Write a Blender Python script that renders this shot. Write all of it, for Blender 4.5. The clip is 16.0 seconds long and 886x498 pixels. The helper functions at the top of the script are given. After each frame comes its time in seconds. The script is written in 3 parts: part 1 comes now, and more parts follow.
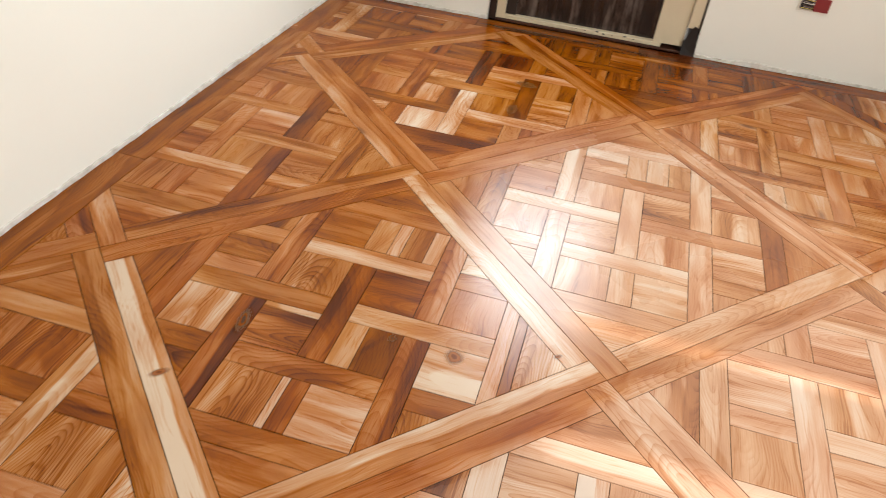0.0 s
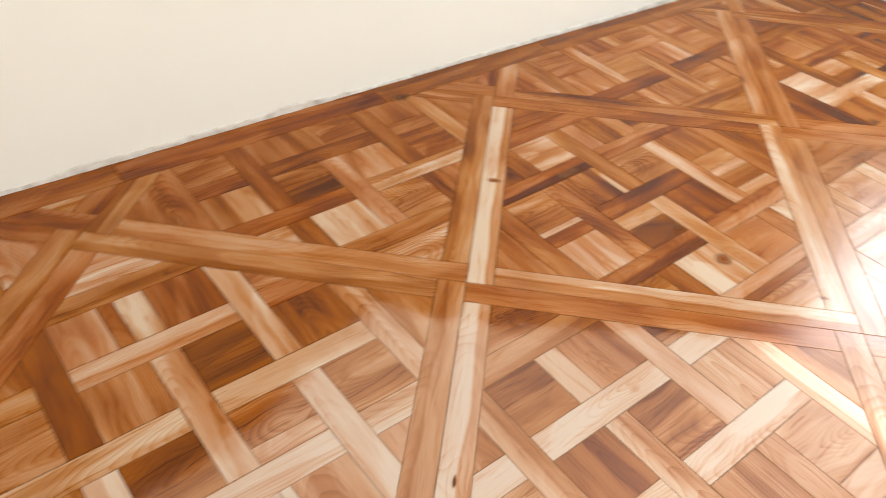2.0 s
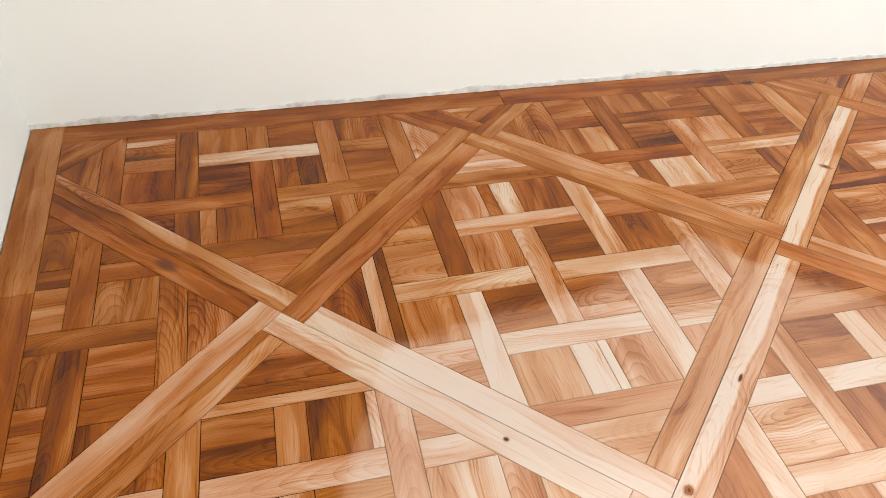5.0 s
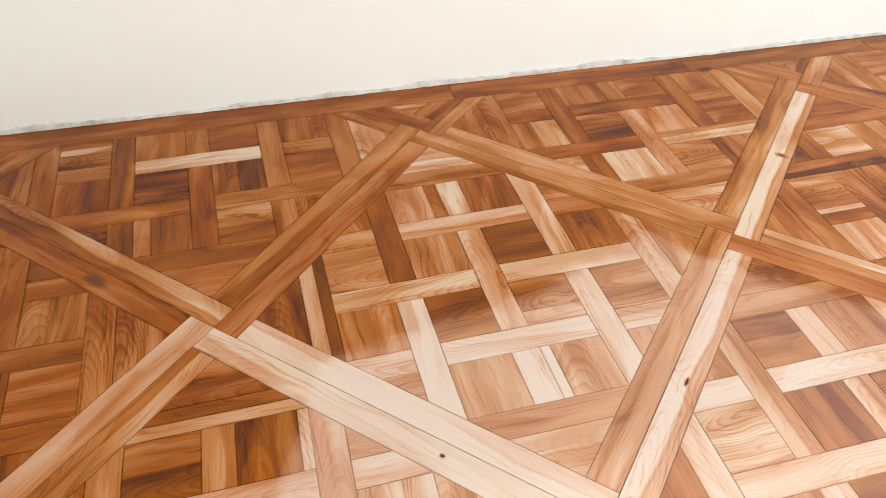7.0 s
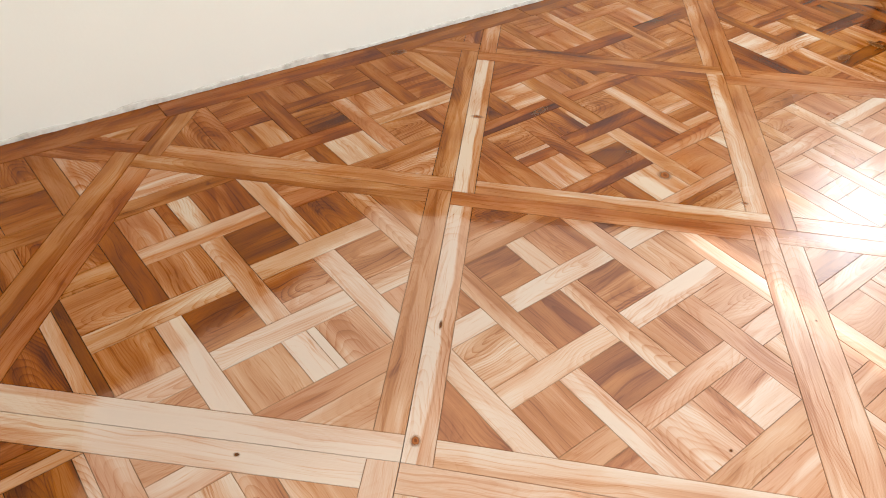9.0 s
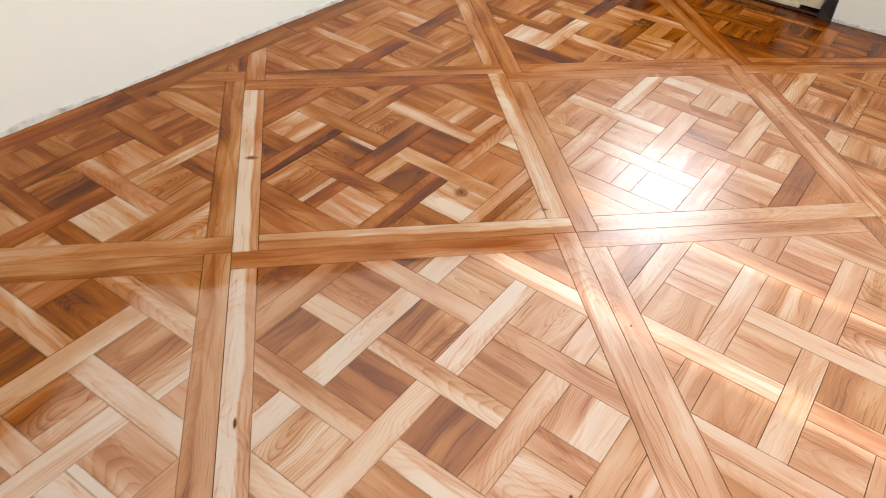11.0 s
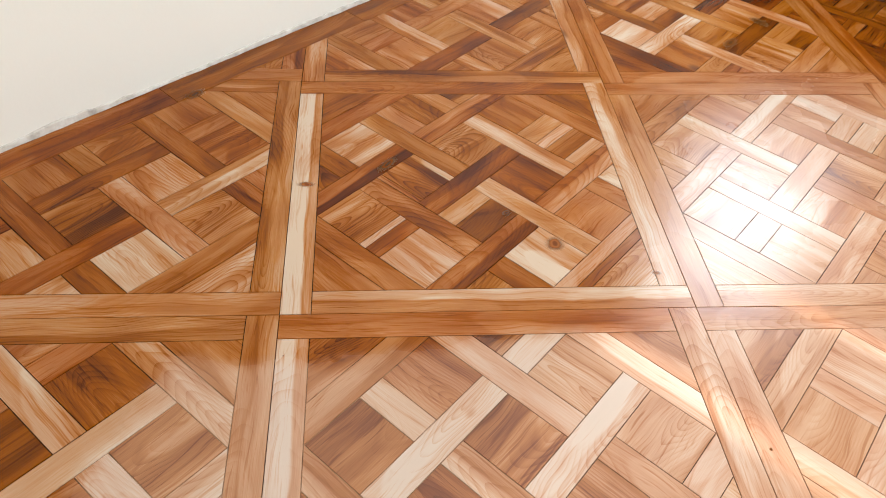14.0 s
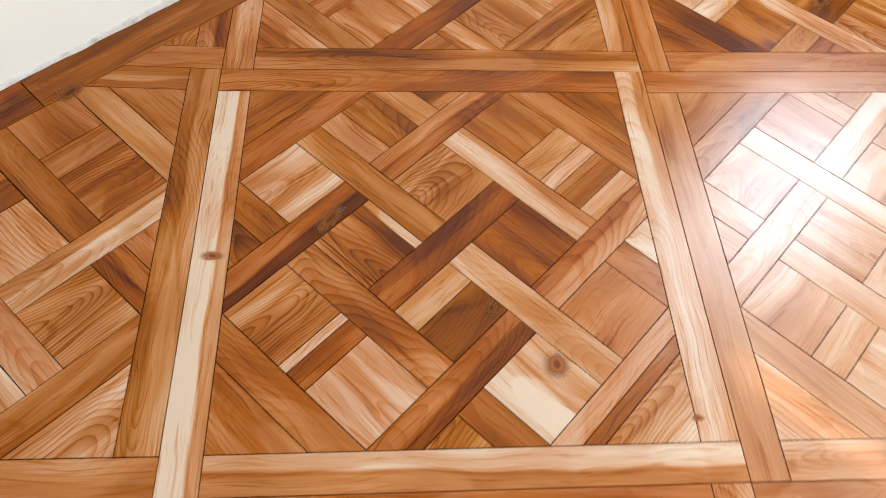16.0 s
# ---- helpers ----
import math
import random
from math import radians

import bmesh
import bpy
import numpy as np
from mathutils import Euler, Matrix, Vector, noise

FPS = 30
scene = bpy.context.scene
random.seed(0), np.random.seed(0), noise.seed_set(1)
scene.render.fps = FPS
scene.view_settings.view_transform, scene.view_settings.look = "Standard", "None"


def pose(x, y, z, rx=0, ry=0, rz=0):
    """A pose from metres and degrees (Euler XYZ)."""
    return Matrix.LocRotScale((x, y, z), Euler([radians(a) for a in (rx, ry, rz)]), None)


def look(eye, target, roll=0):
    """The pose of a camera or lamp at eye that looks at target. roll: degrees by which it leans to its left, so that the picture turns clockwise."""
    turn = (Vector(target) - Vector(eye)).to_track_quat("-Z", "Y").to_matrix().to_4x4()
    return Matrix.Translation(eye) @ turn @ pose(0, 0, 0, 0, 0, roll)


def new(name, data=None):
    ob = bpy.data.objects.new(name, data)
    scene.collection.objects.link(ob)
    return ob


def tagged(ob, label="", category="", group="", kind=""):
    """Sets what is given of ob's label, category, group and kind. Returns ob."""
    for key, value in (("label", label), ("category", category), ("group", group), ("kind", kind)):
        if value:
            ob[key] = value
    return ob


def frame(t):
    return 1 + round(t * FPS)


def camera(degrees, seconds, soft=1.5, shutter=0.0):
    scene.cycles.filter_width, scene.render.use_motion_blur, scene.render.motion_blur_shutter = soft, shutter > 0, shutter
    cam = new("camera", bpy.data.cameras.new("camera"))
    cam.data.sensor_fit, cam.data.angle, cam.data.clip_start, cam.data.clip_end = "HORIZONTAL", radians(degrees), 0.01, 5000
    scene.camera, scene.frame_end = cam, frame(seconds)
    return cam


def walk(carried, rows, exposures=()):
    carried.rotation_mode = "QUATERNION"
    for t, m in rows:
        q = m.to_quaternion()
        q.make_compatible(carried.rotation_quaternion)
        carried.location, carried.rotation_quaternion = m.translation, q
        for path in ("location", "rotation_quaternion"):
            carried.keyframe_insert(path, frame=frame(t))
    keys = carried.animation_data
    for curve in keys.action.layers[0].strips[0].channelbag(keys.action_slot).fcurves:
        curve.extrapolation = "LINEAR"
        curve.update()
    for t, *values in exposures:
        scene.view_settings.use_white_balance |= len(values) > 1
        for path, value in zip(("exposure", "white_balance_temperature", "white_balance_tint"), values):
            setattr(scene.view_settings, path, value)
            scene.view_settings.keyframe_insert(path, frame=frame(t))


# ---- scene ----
PATH = [
    (0, (-0.587, -0.518, 1.308), (0.956, -0.201, 0.075), 7.0),
    (0.5, (-0.67, -0.589, 1.308), (0.816, -0.097, 0.063), 6.5),
    (1, (-0.817, -0.69, 1.3), (0.568, -0.02, 0.021), 6.1),
    (1.5, (-0.867, -0.806, 1.3), (0.363, 0.05, -0.024), 5.3),
    (2, (-0.913, -0.993, 1.283), (0.052, 0.165, -0.032), 4.0),
    (2.5, (-0.994, -1.082, 1.29), (-0.326, 0.268, -0.027), 1.4),
    (3, (-1.099, -1.171, 1.306), (-0.582, 0.25, -0.003), 0.7),
    (3.5, (-1.216, -1.273, 1.317), (-0.769, 0.177, 0.015), 0.7),
    (4, (-1.299, -1.333, 1.326), (-0.899, 0.132, 0.025), 1.2),
    (4.2, (-1.311, -1.335, 1.335), (-0.935, 0.135, 0.032), 1.2),
    (6.5, (-1.221, -1.29, 1.328), (-0.894, 0.153, -0.018), 1.1),
    (7, (-1.16, -1.275, 1.327), (-0.797, 0.158, -0.019), 0.0),
    (7.5, (-1.091, -1.253, 1.318), (-0.603, 0.117, -0.055), -0.0),
    (8, (-1.049, -1.279, 1.325), (-0.356, -0.022, -0.068), 2.2),
    (8.5, (-1.119, -1.348, 1.349), (-0.246, -0.177, -0.017), 4.5),
    (9, (-1.186, -1.394, 1.371), (-0.226, -0.244, 0.047), 3.7),
    (9.5, (-1.195, -1.423, 1.378), (-0.201, -0.29, 0.063), 2.1),
    (10, (-1.15, -1.427, 1.37), (-0.081, -0.374, 0.047), 2.6),
    (10.2, (-1.097, -1.413, 1.357), (0.022, -0.416, 0.032), 3.5),
    (12.3, (-0.798, -0.999, 1.343), (0.573, -0.357, 0.036), 5.3),
    (12.5, (-0.8, -0.954, 1.334), (0.575, -0.339, 0.019), 6.1),
    (13, (-0.773, -0.905, 1.322), (0.564, -0.261, -0.019), 8.0),
    (13.5, (-0.704, -0.908, 1.322), (0.534, -0.131, -0.043), 7.1),
    (14, (-0.617, -0.911, 1.297), (0.517, -0.061, -0.114), 5.4),
    (14.5, (-0.482, -0.826, 1.257), (0.584, 0.004, -0.217), 4.6),
    (15, (-0.313, -0.643, 1.241), (0.725, 0.098, -0.3), 4.4),
    (15.5, (-0.131, -0.532, 1.223), (0.845, 0.106, -0.402), 6.5),
    (16, (0.043, -0.481, 1.213), (0.925, 0.174, -0.458), 7.1),
]
cam = camera(63.1, 16.0, soft=0.6, shutter=0.4)
walk(cam, [(t, look(eye, target, roll)) for t, eye, target, roll in PATH],
 exposures=[(0.0, -0.16, 6600, 10), (1.5, -0.12, 6550, 10), (2.5, 0.13, 6600, 10), (3.5, 0.20, 6450, 10), (4.2, 0.20, 6150, 10), (6.5, 0.20, 6120, 10),
            (7.5, 0.27, 6060, 10), (9.0, -0.08, 6400, 10), (10.0, -0.18, 6420, 10), (12.5, -0.20, 6230, 10), (14.0, -0.12, 6250, 10), (15.0, -0.12, 6200, 10), (16.0, -0.01, 6020, 10)])

# ---------------------------------------------------------------- light
SUN_TAN = 0.767                      # tangent of the sun's height
world = bpy.data.worlds.new("sky")
scene.world = world
world.use_nodes = True
wn = world.node_tree.nodes
sky = wn.new("ShaderNodeTexSky")
sky.sky_type, sky.sun_disc = "NISHITA", False
sky.sun_elevation, sky.sun_rotation = math.atan(SUN_TAN), radians(180)
wn["Background"].inputs["Strength"].default_value = 0.12
world.node_tree.links.new(sky.outputs["Color"], wn["Background"].inputs["Color"])

sun = new("sun", bpy.data.lights.new("sun", "SUN"))
sun.data.energy, sun.data.angle, sun.data.color = 5.0, radians(1.3), (1.0, 0.95, 0.88)
sun.matrix_world = look((0, -3, 3 * SUN_TAN), (0, 0, 0))


def sky_lamp(name, m, sx, sy, watts, colour):
    lamp = new(name, bpy.data.lights.new(name, "AREA"))
    lamp.data.shape, lamp.data.size, lamp.data.size_y = "RECTANGLE", sx, sy
    lamp.data.energy, lamp.data.color = watts, colour
    lamp.matrix_world = m
    return lamp


# daylight in the upper glass of the balcony door and in the window behind
sky_lamp("door_daylight", look((2.99, -0.34, 1.73), (0, -0.34, 1.6)), 0.68, 1.28, 68, (0.80, 0.92, 1.0))
sky_lamp("window_daylight", look((0.1, -2.93, 1.2), (0.1, 0, 1.2)), 2.9, 1.56, 79, (1.0, 0.985, 0.95))


# ---------------------------------------------------------------- materials
class Mat:
    """A node material with short helpers."""

    def __init__(self, name):
        self.m = bpy.data.materials.new(name)
        self.m.use_nodes = True
        self.t = self.m.node_tree
        self.bsdf = self.t.nodes["Principled BSDF"]

    def n(self, kind, operation="", feature="", smooth=False):
        node = self.t.nodes.new("ShaderNode" + kind)
        if operation:
            node.operation = operation
        if feature:
            node.feature = feature
        if smooth:
            node.interpolation_type = "SMOOTHSTEP"
        return node

    def link(self, a, b):
        self.t.links.new(a, b)

    def put(self, socket, value):
        if isinstance(value, bpy.types.NodeSocket):
            self.link(value, socket)
        else:
            socket.default_value = value

    def math(self, op, a, b=0.0, c=0.0, clamp=False):
        node = self.n("Math", operation=op)
        node.use_clamp = clamp
        for s, v in zip(node.inputs, (a, b, c)):
            self.put(s, v)
        return node.outputs[0]

    def vmath(self, op, a, b):
        node = self.n("VectorMath", operation=op)
        self.put(node.inputs[0], a)
        self.put(node.inputs[1], b)
        return node.outputs[0]

    def noise(self, vec, scale, detail=2.0, rough=0.5, distort=0.0):
        node = self.n("TexNoise")
        self.put(node.inputs["Vector"], vec)
        for key, v in (("Scale", scale), ("Detail", detail), ("Roughness", rough), ("Distortion", distort)):
            node.inputs[key].default_value = v
        return node.outputs["Fac"]

    def ramp(self, fac, stops):
        node = self.n("ValToRGB")
        self.put(node.inputs[0], fac)
        el = node.color_ramp.elements
        while len(el) < len(stops):
            el.new(0.5)
        for e, (p, c) in zip(el, stops):
            e.position, e.color = p, (*c, 1)
        return node.outputs["Color"]

    def mix(self, fac, a, b, blend="MIX"):
        node = self.n("Mix")
        node.data_type, node.blend_type = "RGBA", blend
        self.put(node.inputs[0], fac)
        for s, v in ((node.inputs[6], a), (node.inputs[7], b)):
            self.put(s, (*v, 1) if isinstance(v, tuple) else v)
        return node.outputs[2]

    def bump(self, height, strength, distance):
        node = self.n("Bump")
        node.inputs["Strength"].default_value, node.inputs["Distance"].default_value = strength, distance
        self.link(height, node.inputs["Height"])
        self.link(node.outputs[0], self.bsdf.inputs["Normal"])

    def set(self, **values):
        for key, v in values.items():
            self.put(self.bsdf.inputs[key.replace("_", " ")], (*v, 1) if isinstance(v, tuple) else v)
        return self


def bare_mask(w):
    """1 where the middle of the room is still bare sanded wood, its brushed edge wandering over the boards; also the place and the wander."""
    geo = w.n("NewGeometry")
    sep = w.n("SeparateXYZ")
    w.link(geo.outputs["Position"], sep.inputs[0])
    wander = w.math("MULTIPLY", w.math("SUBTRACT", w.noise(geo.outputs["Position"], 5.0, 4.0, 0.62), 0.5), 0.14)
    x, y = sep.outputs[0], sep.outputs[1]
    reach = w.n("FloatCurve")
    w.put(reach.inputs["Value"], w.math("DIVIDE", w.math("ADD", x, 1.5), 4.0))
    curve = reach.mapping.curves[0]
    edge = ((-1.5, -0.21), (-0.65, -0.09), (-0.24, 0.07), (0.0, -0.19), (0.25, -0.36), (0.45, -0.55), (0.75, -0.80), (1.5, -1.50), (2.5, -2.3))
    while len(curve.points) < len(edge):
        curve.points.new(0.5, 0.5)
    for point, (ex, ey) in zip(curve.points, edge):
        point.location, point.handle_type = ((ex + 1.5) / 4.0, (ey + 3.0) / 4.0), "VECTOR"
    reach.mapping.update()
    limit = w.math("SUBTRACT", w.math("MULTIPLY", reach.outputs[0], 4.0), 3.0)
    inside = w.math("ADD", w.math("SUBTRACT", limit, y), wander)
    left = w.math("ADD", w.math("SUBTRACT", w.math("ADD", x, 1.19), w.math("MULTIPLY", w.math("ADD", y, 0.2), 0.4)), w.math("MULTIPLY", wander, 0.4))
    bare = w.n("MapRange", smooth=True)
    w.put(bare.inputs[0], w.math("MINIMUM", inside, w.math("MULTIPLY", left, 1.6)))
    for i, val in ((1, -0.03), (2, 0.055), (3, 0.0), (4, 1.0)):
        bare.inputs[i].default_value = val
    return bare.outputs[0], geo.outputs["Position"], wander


def joint_material():
    """Joints: dark filler, but packed with pale sanding dust in the bare middle of the room."""
    w = Mat("joint_filler")
    bare, pos, wander = bare_mask(w)
    sep = w.n("SeparateXYZ")
    w.link(pos, sep.inputs[0])
    west = w.n("MapRange", smooth=True)
    w.put(west.inputs[0], w.math("ADD", sep.outputs[0], w.math("MULTIPLY", wander, 3.0)))
    for i, val in ((1, -0.35), (2, 0.35), (3, 0.9), (4, 0.25)):
        west.inputs[i].default_value = val
    dusty = w.math("MULTIPLY", w.math("MULTIPLY", bare, west.outputs[0]), w.noise(pos, 30.0, 3.0))
    w.set(Base_Color=w.mix(w.math("MULTIPLY", dusty, 2.6, clamp=True), (0.016, 0.007, 0.0035), (0.36, 0.22, 0.13)), Roughness=0.9, Specular_IOR_Level=0.03)
    return w.m


def wood_material():
    """Varnished elm-like hardwood: the object's colour gives the board's tone (r), figure (g) and spread between joined boards (b)."""
    w = Mat("varnished_hardwood")
    info, geo, tex = w.n("ObjectInfo"), w.n("NewGeometry"), w.n("TexCoord")
    rgb = w.n("SeparateColor")
    w.link(info.outputs["Color"], rgb.inputs[0])
    spread = w.math("MULTIPLY", w.math("SUBTRACT", geo.outputs["Random Per Island"], 0.5), rgb.outputs[2])
    tone = w.math("ADD", rgb.outputs[0], spread)
    seed = w.math("ADD", info.outputs["Random"], geo.outputs["Random Per Island"])
    off = w.n("CombineXYZ")
    w.put(off.inputs[0], w.math("MULTIPLY", seed, 37.0))
    w.put(off.inputs[1], w.math("MULTIPLY", w.math("FRACT", w.math("MULTIPLY", seed, 7.31)), 0.10))
    w.put(off.inputs[2], w.math("ADD", w.math("MULTIPLY", w.math("FRACT", w.math("MULTIPLY", seed, 23.7)), 0.06), 0.012))
    p = w.vmath("ADD", tex.outputs["Object"], off.outputs[0])
    # a log lying along x, leaning a little, its rings bent by slow noise
    bend = w.n("TexNoise")
    w.link(w.vmath("MULTIPLY", p, (5.5, 9.0, 9.0)), bend.inputs["Vector"])
    bend.inputs["Scale"].default_value, bend.inputs["Detail"].default_value = 1.0, 1.2
    shift = w.vmath("MULTIPLY", w.vmath("SUBTRACT", bend.outputs["Color"], (0.5, 0.5, 0.5)), (0.0, 0.042, 0.042))
    own = w.n("SeparateXYZ")
    w.link(tex.outputs["Object"], own.inputs[0])
    lean = w.n("CombineXYZ")
    w.put(lean.inputs[1], w.math("MULTIPLY", own.outputs[0], w.math("SUBTRACT", w.math("FRACT", w.math("MULTIPLY", seed, 51.7)), 0.5)))
    w.put(lean.inputs[2], w.math("MULTIPLY", own.outputs[0], 0.16))
    q = w.vmath("ADD", w.vmath("MULTIPLY", p, (0.0, 1.0, 1.0)), w.vmath("ADD", shift, w.vmath("MULTIPLY", lean.outputs[0], (0.0, 0.28, 1.0))))
    q = w.vmath("SUBTRACT", q, (0.0, 0.05, 0.0))
    length = w.n("VectorMath", operation="LENGTH")
    w.link(q, length.inputs[0])
    radius = length.outputs["Value"]

    def step(value, low, high, top=1.0):
        node = w.n("MapRange", smooth=True)
        w.put(node.inputs[0], value)
        for k, val in ((1, low), (2, high), (3, 0.0), (4, top)):
            node.inputs[k].default_value = val
        return node.outputs[0]

    rings = w.math("POWER", w.math("FRACT", w.math("MULTIPLY", radius, 165.0)), 3.5)
    inner = w.math("FRACT", w.math("MULTIPLY", radius, 17.0))
    growth = w.math("MULTIPLY", step(inner, 0.0, 0.75), w.math("SUBTRACT", 1.0, step(inner, 0.92, 1.0)))
    warped = w.vmath("ADD", p, shift)
    broad = step(w.noise(w.vmath("MULTIPLY", warped, (1.4, 24.0, 20.0)), 1.0, 1.0), 0.36, 0.64)
    cloud = w.noise(w.vmath("MULTIPLY", warped, (4.0, 8.0, 8.0)), 1.0, 1.2)
    shown = step(w.noise(w.vmath("MULTIPLY", p, (3.0, 9.0, 9.0)), 1.0, 0.5), 0.40, 0.62)
    fibre = w.noise(w.vmath("MULTIPLY", p, (14.0, 520.0, 300.0)), 1.0, 2.0, 0.6)
    streak = step(w.noise(w.vmath("MULTIPLY", warped, (1.8, 170.0, 90.0)), 1.0, 2.0, 0.55), 0.54, 0.72)
    smudge = step(w.noise(w.vmath("MULTIPLY", warped, (9.0, 13.0, 12.0)), 1.0, 2.0, 0.55, 0.6), 0.66, 0.80)
    figure = rgb.outputs[1]
    v = tone
    for src, mid, amount in ((broad, 0.5, 0.14), (cloud, 0.5, 0.56), (growth, 0.45, 0.10)):
        v = w.math("ADD", v, w.math("MULTIPLY", w.math("MULTIPLY", w.math("SUBTRACT", src, mid), amount), w.math("ADD", figure, 0.30)))
    v = w.math("ADD", v, w.math("MULTIPLY", w.math("SUBTRACT", fibre, 0.5), 0.25))
    v = w.math("SUBTRACT", v, w.math("MULTIPLY", w.math("SUBTRACT", streak, 0.12), w.math("ADD", 0.07, w.math("MULTIPLY", figure, 0.17))))
    v = w.math("SUBTRACT", v, w.math("MULTIPLY", w.math("MULTIPLY", smudge, figure), 0.24))
    plain = w.math("ADD", w.math("MULTIPLY", w.math("MAXIMUM", w.math("SUBTRACT", figure, 0.40), 0.0), 0.46), 0.035)
    v = w.math("SUBTRACT", v, w.math("MULTIPLY", w.math("MULTIPLY", rings, shown), plain))
    # sapwood along one edge of some boards, with a dark seam where it meets the heartwood
    side = w.n("Attribute")
    side.attribute_type, side.attribute_name = "OBJECT", "grain_side"
    wave = w.math("MULTIPLY", w.math("SUBTRACT", w.noise(w.vmath("MULTIPLY", p, (2.6, 3.0, 0.0)), 1.0, 1.5, 0.5), 0.5), 0.065)
    edge = w.math("ADD", w.math("MULTIPLY", own.outputs[1], side.outputs["Fac"]), w.math("ADD", wave, 0.007))
    sap = step(edge, -0.009, 0.008)
    seam = w.math("MULTIPLY", step(edge, -0.009, -0.003), w.math("SUBTRACT", 1.0, step(edge, -0.003, 0.003)))
    change = w.math("SUBTRACT", w.math("MULTIPLY", w.math("SUBTRACT", sap, 0.5), 0.27), w.math("MULTIPLY", seam, 0.14))
    v = w.math("ADD", v, w.math("MULTIPLY", change, info.outputs["Alpha"]))
    col = w.ramp(v, [(0.0, (0.045, 0.0083, 0.0002)), (0.22, (0.103, 0.0220, 0.0007)), (0.45, (0.250, 0.0690, 0.0060)),
                     (0.68, (0.412, 0.175, 0.060)), (0.85, (0.512, 0.306, 0.180)), (1.0, (0.60, 0.465, 0.345))])
    # hue drifts between boards: redder or yellower
    hue = w.n("HueSaturation")
    w.put(hue.inputs["Hue"], w.math("ADD", 0.4935, w.math("MULTIPLY", w.math("FRACT", w.math("MULTIPLY", seed, 91.3)), 0.007)))
    w.put(hue.inputs["Saturation"], w.math("ADD", 0.98, w.math("MULTIPLY", cloud, 0.14)))
    w.link(col, hue.inputs["Color"])
    col = hue.outputs[0]
    # a rare knot: dark heart in a ring
    vor = w.n("TexVoronoi", feature="F1")
    w.link(w.vmath("MULTIPLY", w.vmath("ADD", p, shift), (3.0, 6.5, 0.0)), vor.inputs["Vector"])
    vor.inputs["Scale"].default_value = 1.0
    keep = w.n("SeparateColor")
    w.link(vor.outputs["Color"], keep.inputs[0])
    rare = w.math("GREATER_THAN", keep.outputs[0], 0.84)
    knot = w.n("MapRange", smooth=True)
    w.link(vor.outputs["Distance"], knot.inputs[0])
    for i, val in ((1, 0.05), (2, 0.17), (3, 0.85), (4, 0.0)):
        knot.inputs[i].default_value = val
    col = w.mix(w.math("MULTIPLY", knot.outputs[0], rare), col, (0.10, 0.028, 0.008))
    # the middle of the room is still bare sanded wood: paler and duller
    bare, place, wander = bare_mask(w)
    # thin veil of glare by the balcony door, painted between bare and varnished colour
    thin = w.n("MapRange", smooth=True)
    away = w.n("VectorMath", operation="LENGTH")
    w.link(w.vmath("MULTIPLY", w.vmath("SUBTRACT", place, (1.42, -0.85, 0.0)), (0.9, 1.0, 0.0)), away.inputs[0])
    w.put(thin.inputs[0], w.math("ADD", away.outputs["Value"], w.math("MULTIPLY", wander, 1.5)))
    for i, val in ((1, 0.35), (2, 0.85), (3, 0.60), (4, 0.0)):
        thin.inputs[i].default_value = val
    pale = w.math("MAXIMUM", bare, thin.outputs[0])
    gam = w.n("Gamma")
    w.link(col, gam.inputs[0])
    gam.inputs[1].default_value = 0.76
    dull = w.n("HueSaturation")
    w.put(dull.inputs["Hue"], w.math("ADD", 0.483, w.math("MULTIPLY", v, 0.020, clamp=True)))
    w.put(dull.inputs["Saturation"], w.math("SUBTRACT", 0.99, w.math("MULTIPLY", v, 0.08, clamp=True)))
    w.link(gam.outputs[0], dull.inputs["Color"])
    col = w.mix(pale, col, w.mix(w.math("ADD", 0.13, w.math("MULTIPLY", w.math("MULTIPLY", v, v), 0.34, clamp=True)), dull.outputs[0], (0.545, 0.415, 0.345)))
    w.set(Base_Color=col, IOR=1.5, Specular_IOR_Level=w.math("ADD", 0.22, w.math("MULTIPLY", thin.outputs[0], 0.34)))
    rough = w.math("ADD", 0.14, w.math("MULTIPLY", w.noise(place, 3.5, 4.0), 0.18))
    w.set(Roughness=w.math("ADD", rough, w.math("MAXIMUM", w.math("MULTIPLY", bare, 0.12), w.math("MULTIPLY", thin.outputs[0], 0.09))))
    w.bump(w.math("ADD", w.math("MULTIPLY", fibre, 0.4), w.noise(p, 26.0, 2.0)), 0.09, 0.0012)
    return w.m


def plaster_material(name, colour, rough=0.75):
    w = Mat(name)
    pos = w.n("NewGeometry").outputs["Position"]
    big, fine = w.noise(pos, 1.3, 3.0), w.noise(pos, 90.0, 3.0)
    dark = tuple(c * 0.94 for c in colour)
    col = w.mix(big, colour, dark)
    w.set(Base_Color=col, Roughness=rough, IOR=1.4)
    w.bump(w.math("ADD", w.math("MULTIPLY", w.noise(pos, 7.0, 2.0), 3.0), fine), 0.10, 0.002)
    return w.m


def raw_plaster_material():
    w = Mat("raw_plaster_edge")
    pos = w.n("NewGeometry").outputs["Position"]
    col = w.ramp(w.noise(pos, 22.0, 5.0, 0.65), [(0.30, (0.34, 0.305, 0.27)), (0.45, (0.54, 0.505, 0.455)), (0.62, (0.66, 0.63, 0.585))])
    w.set(Base_Color=col, Roughness=0.9)
    w.bump(w.noise(pos, 60.0, 5.0), 0.5, 0.004)
    return w.m


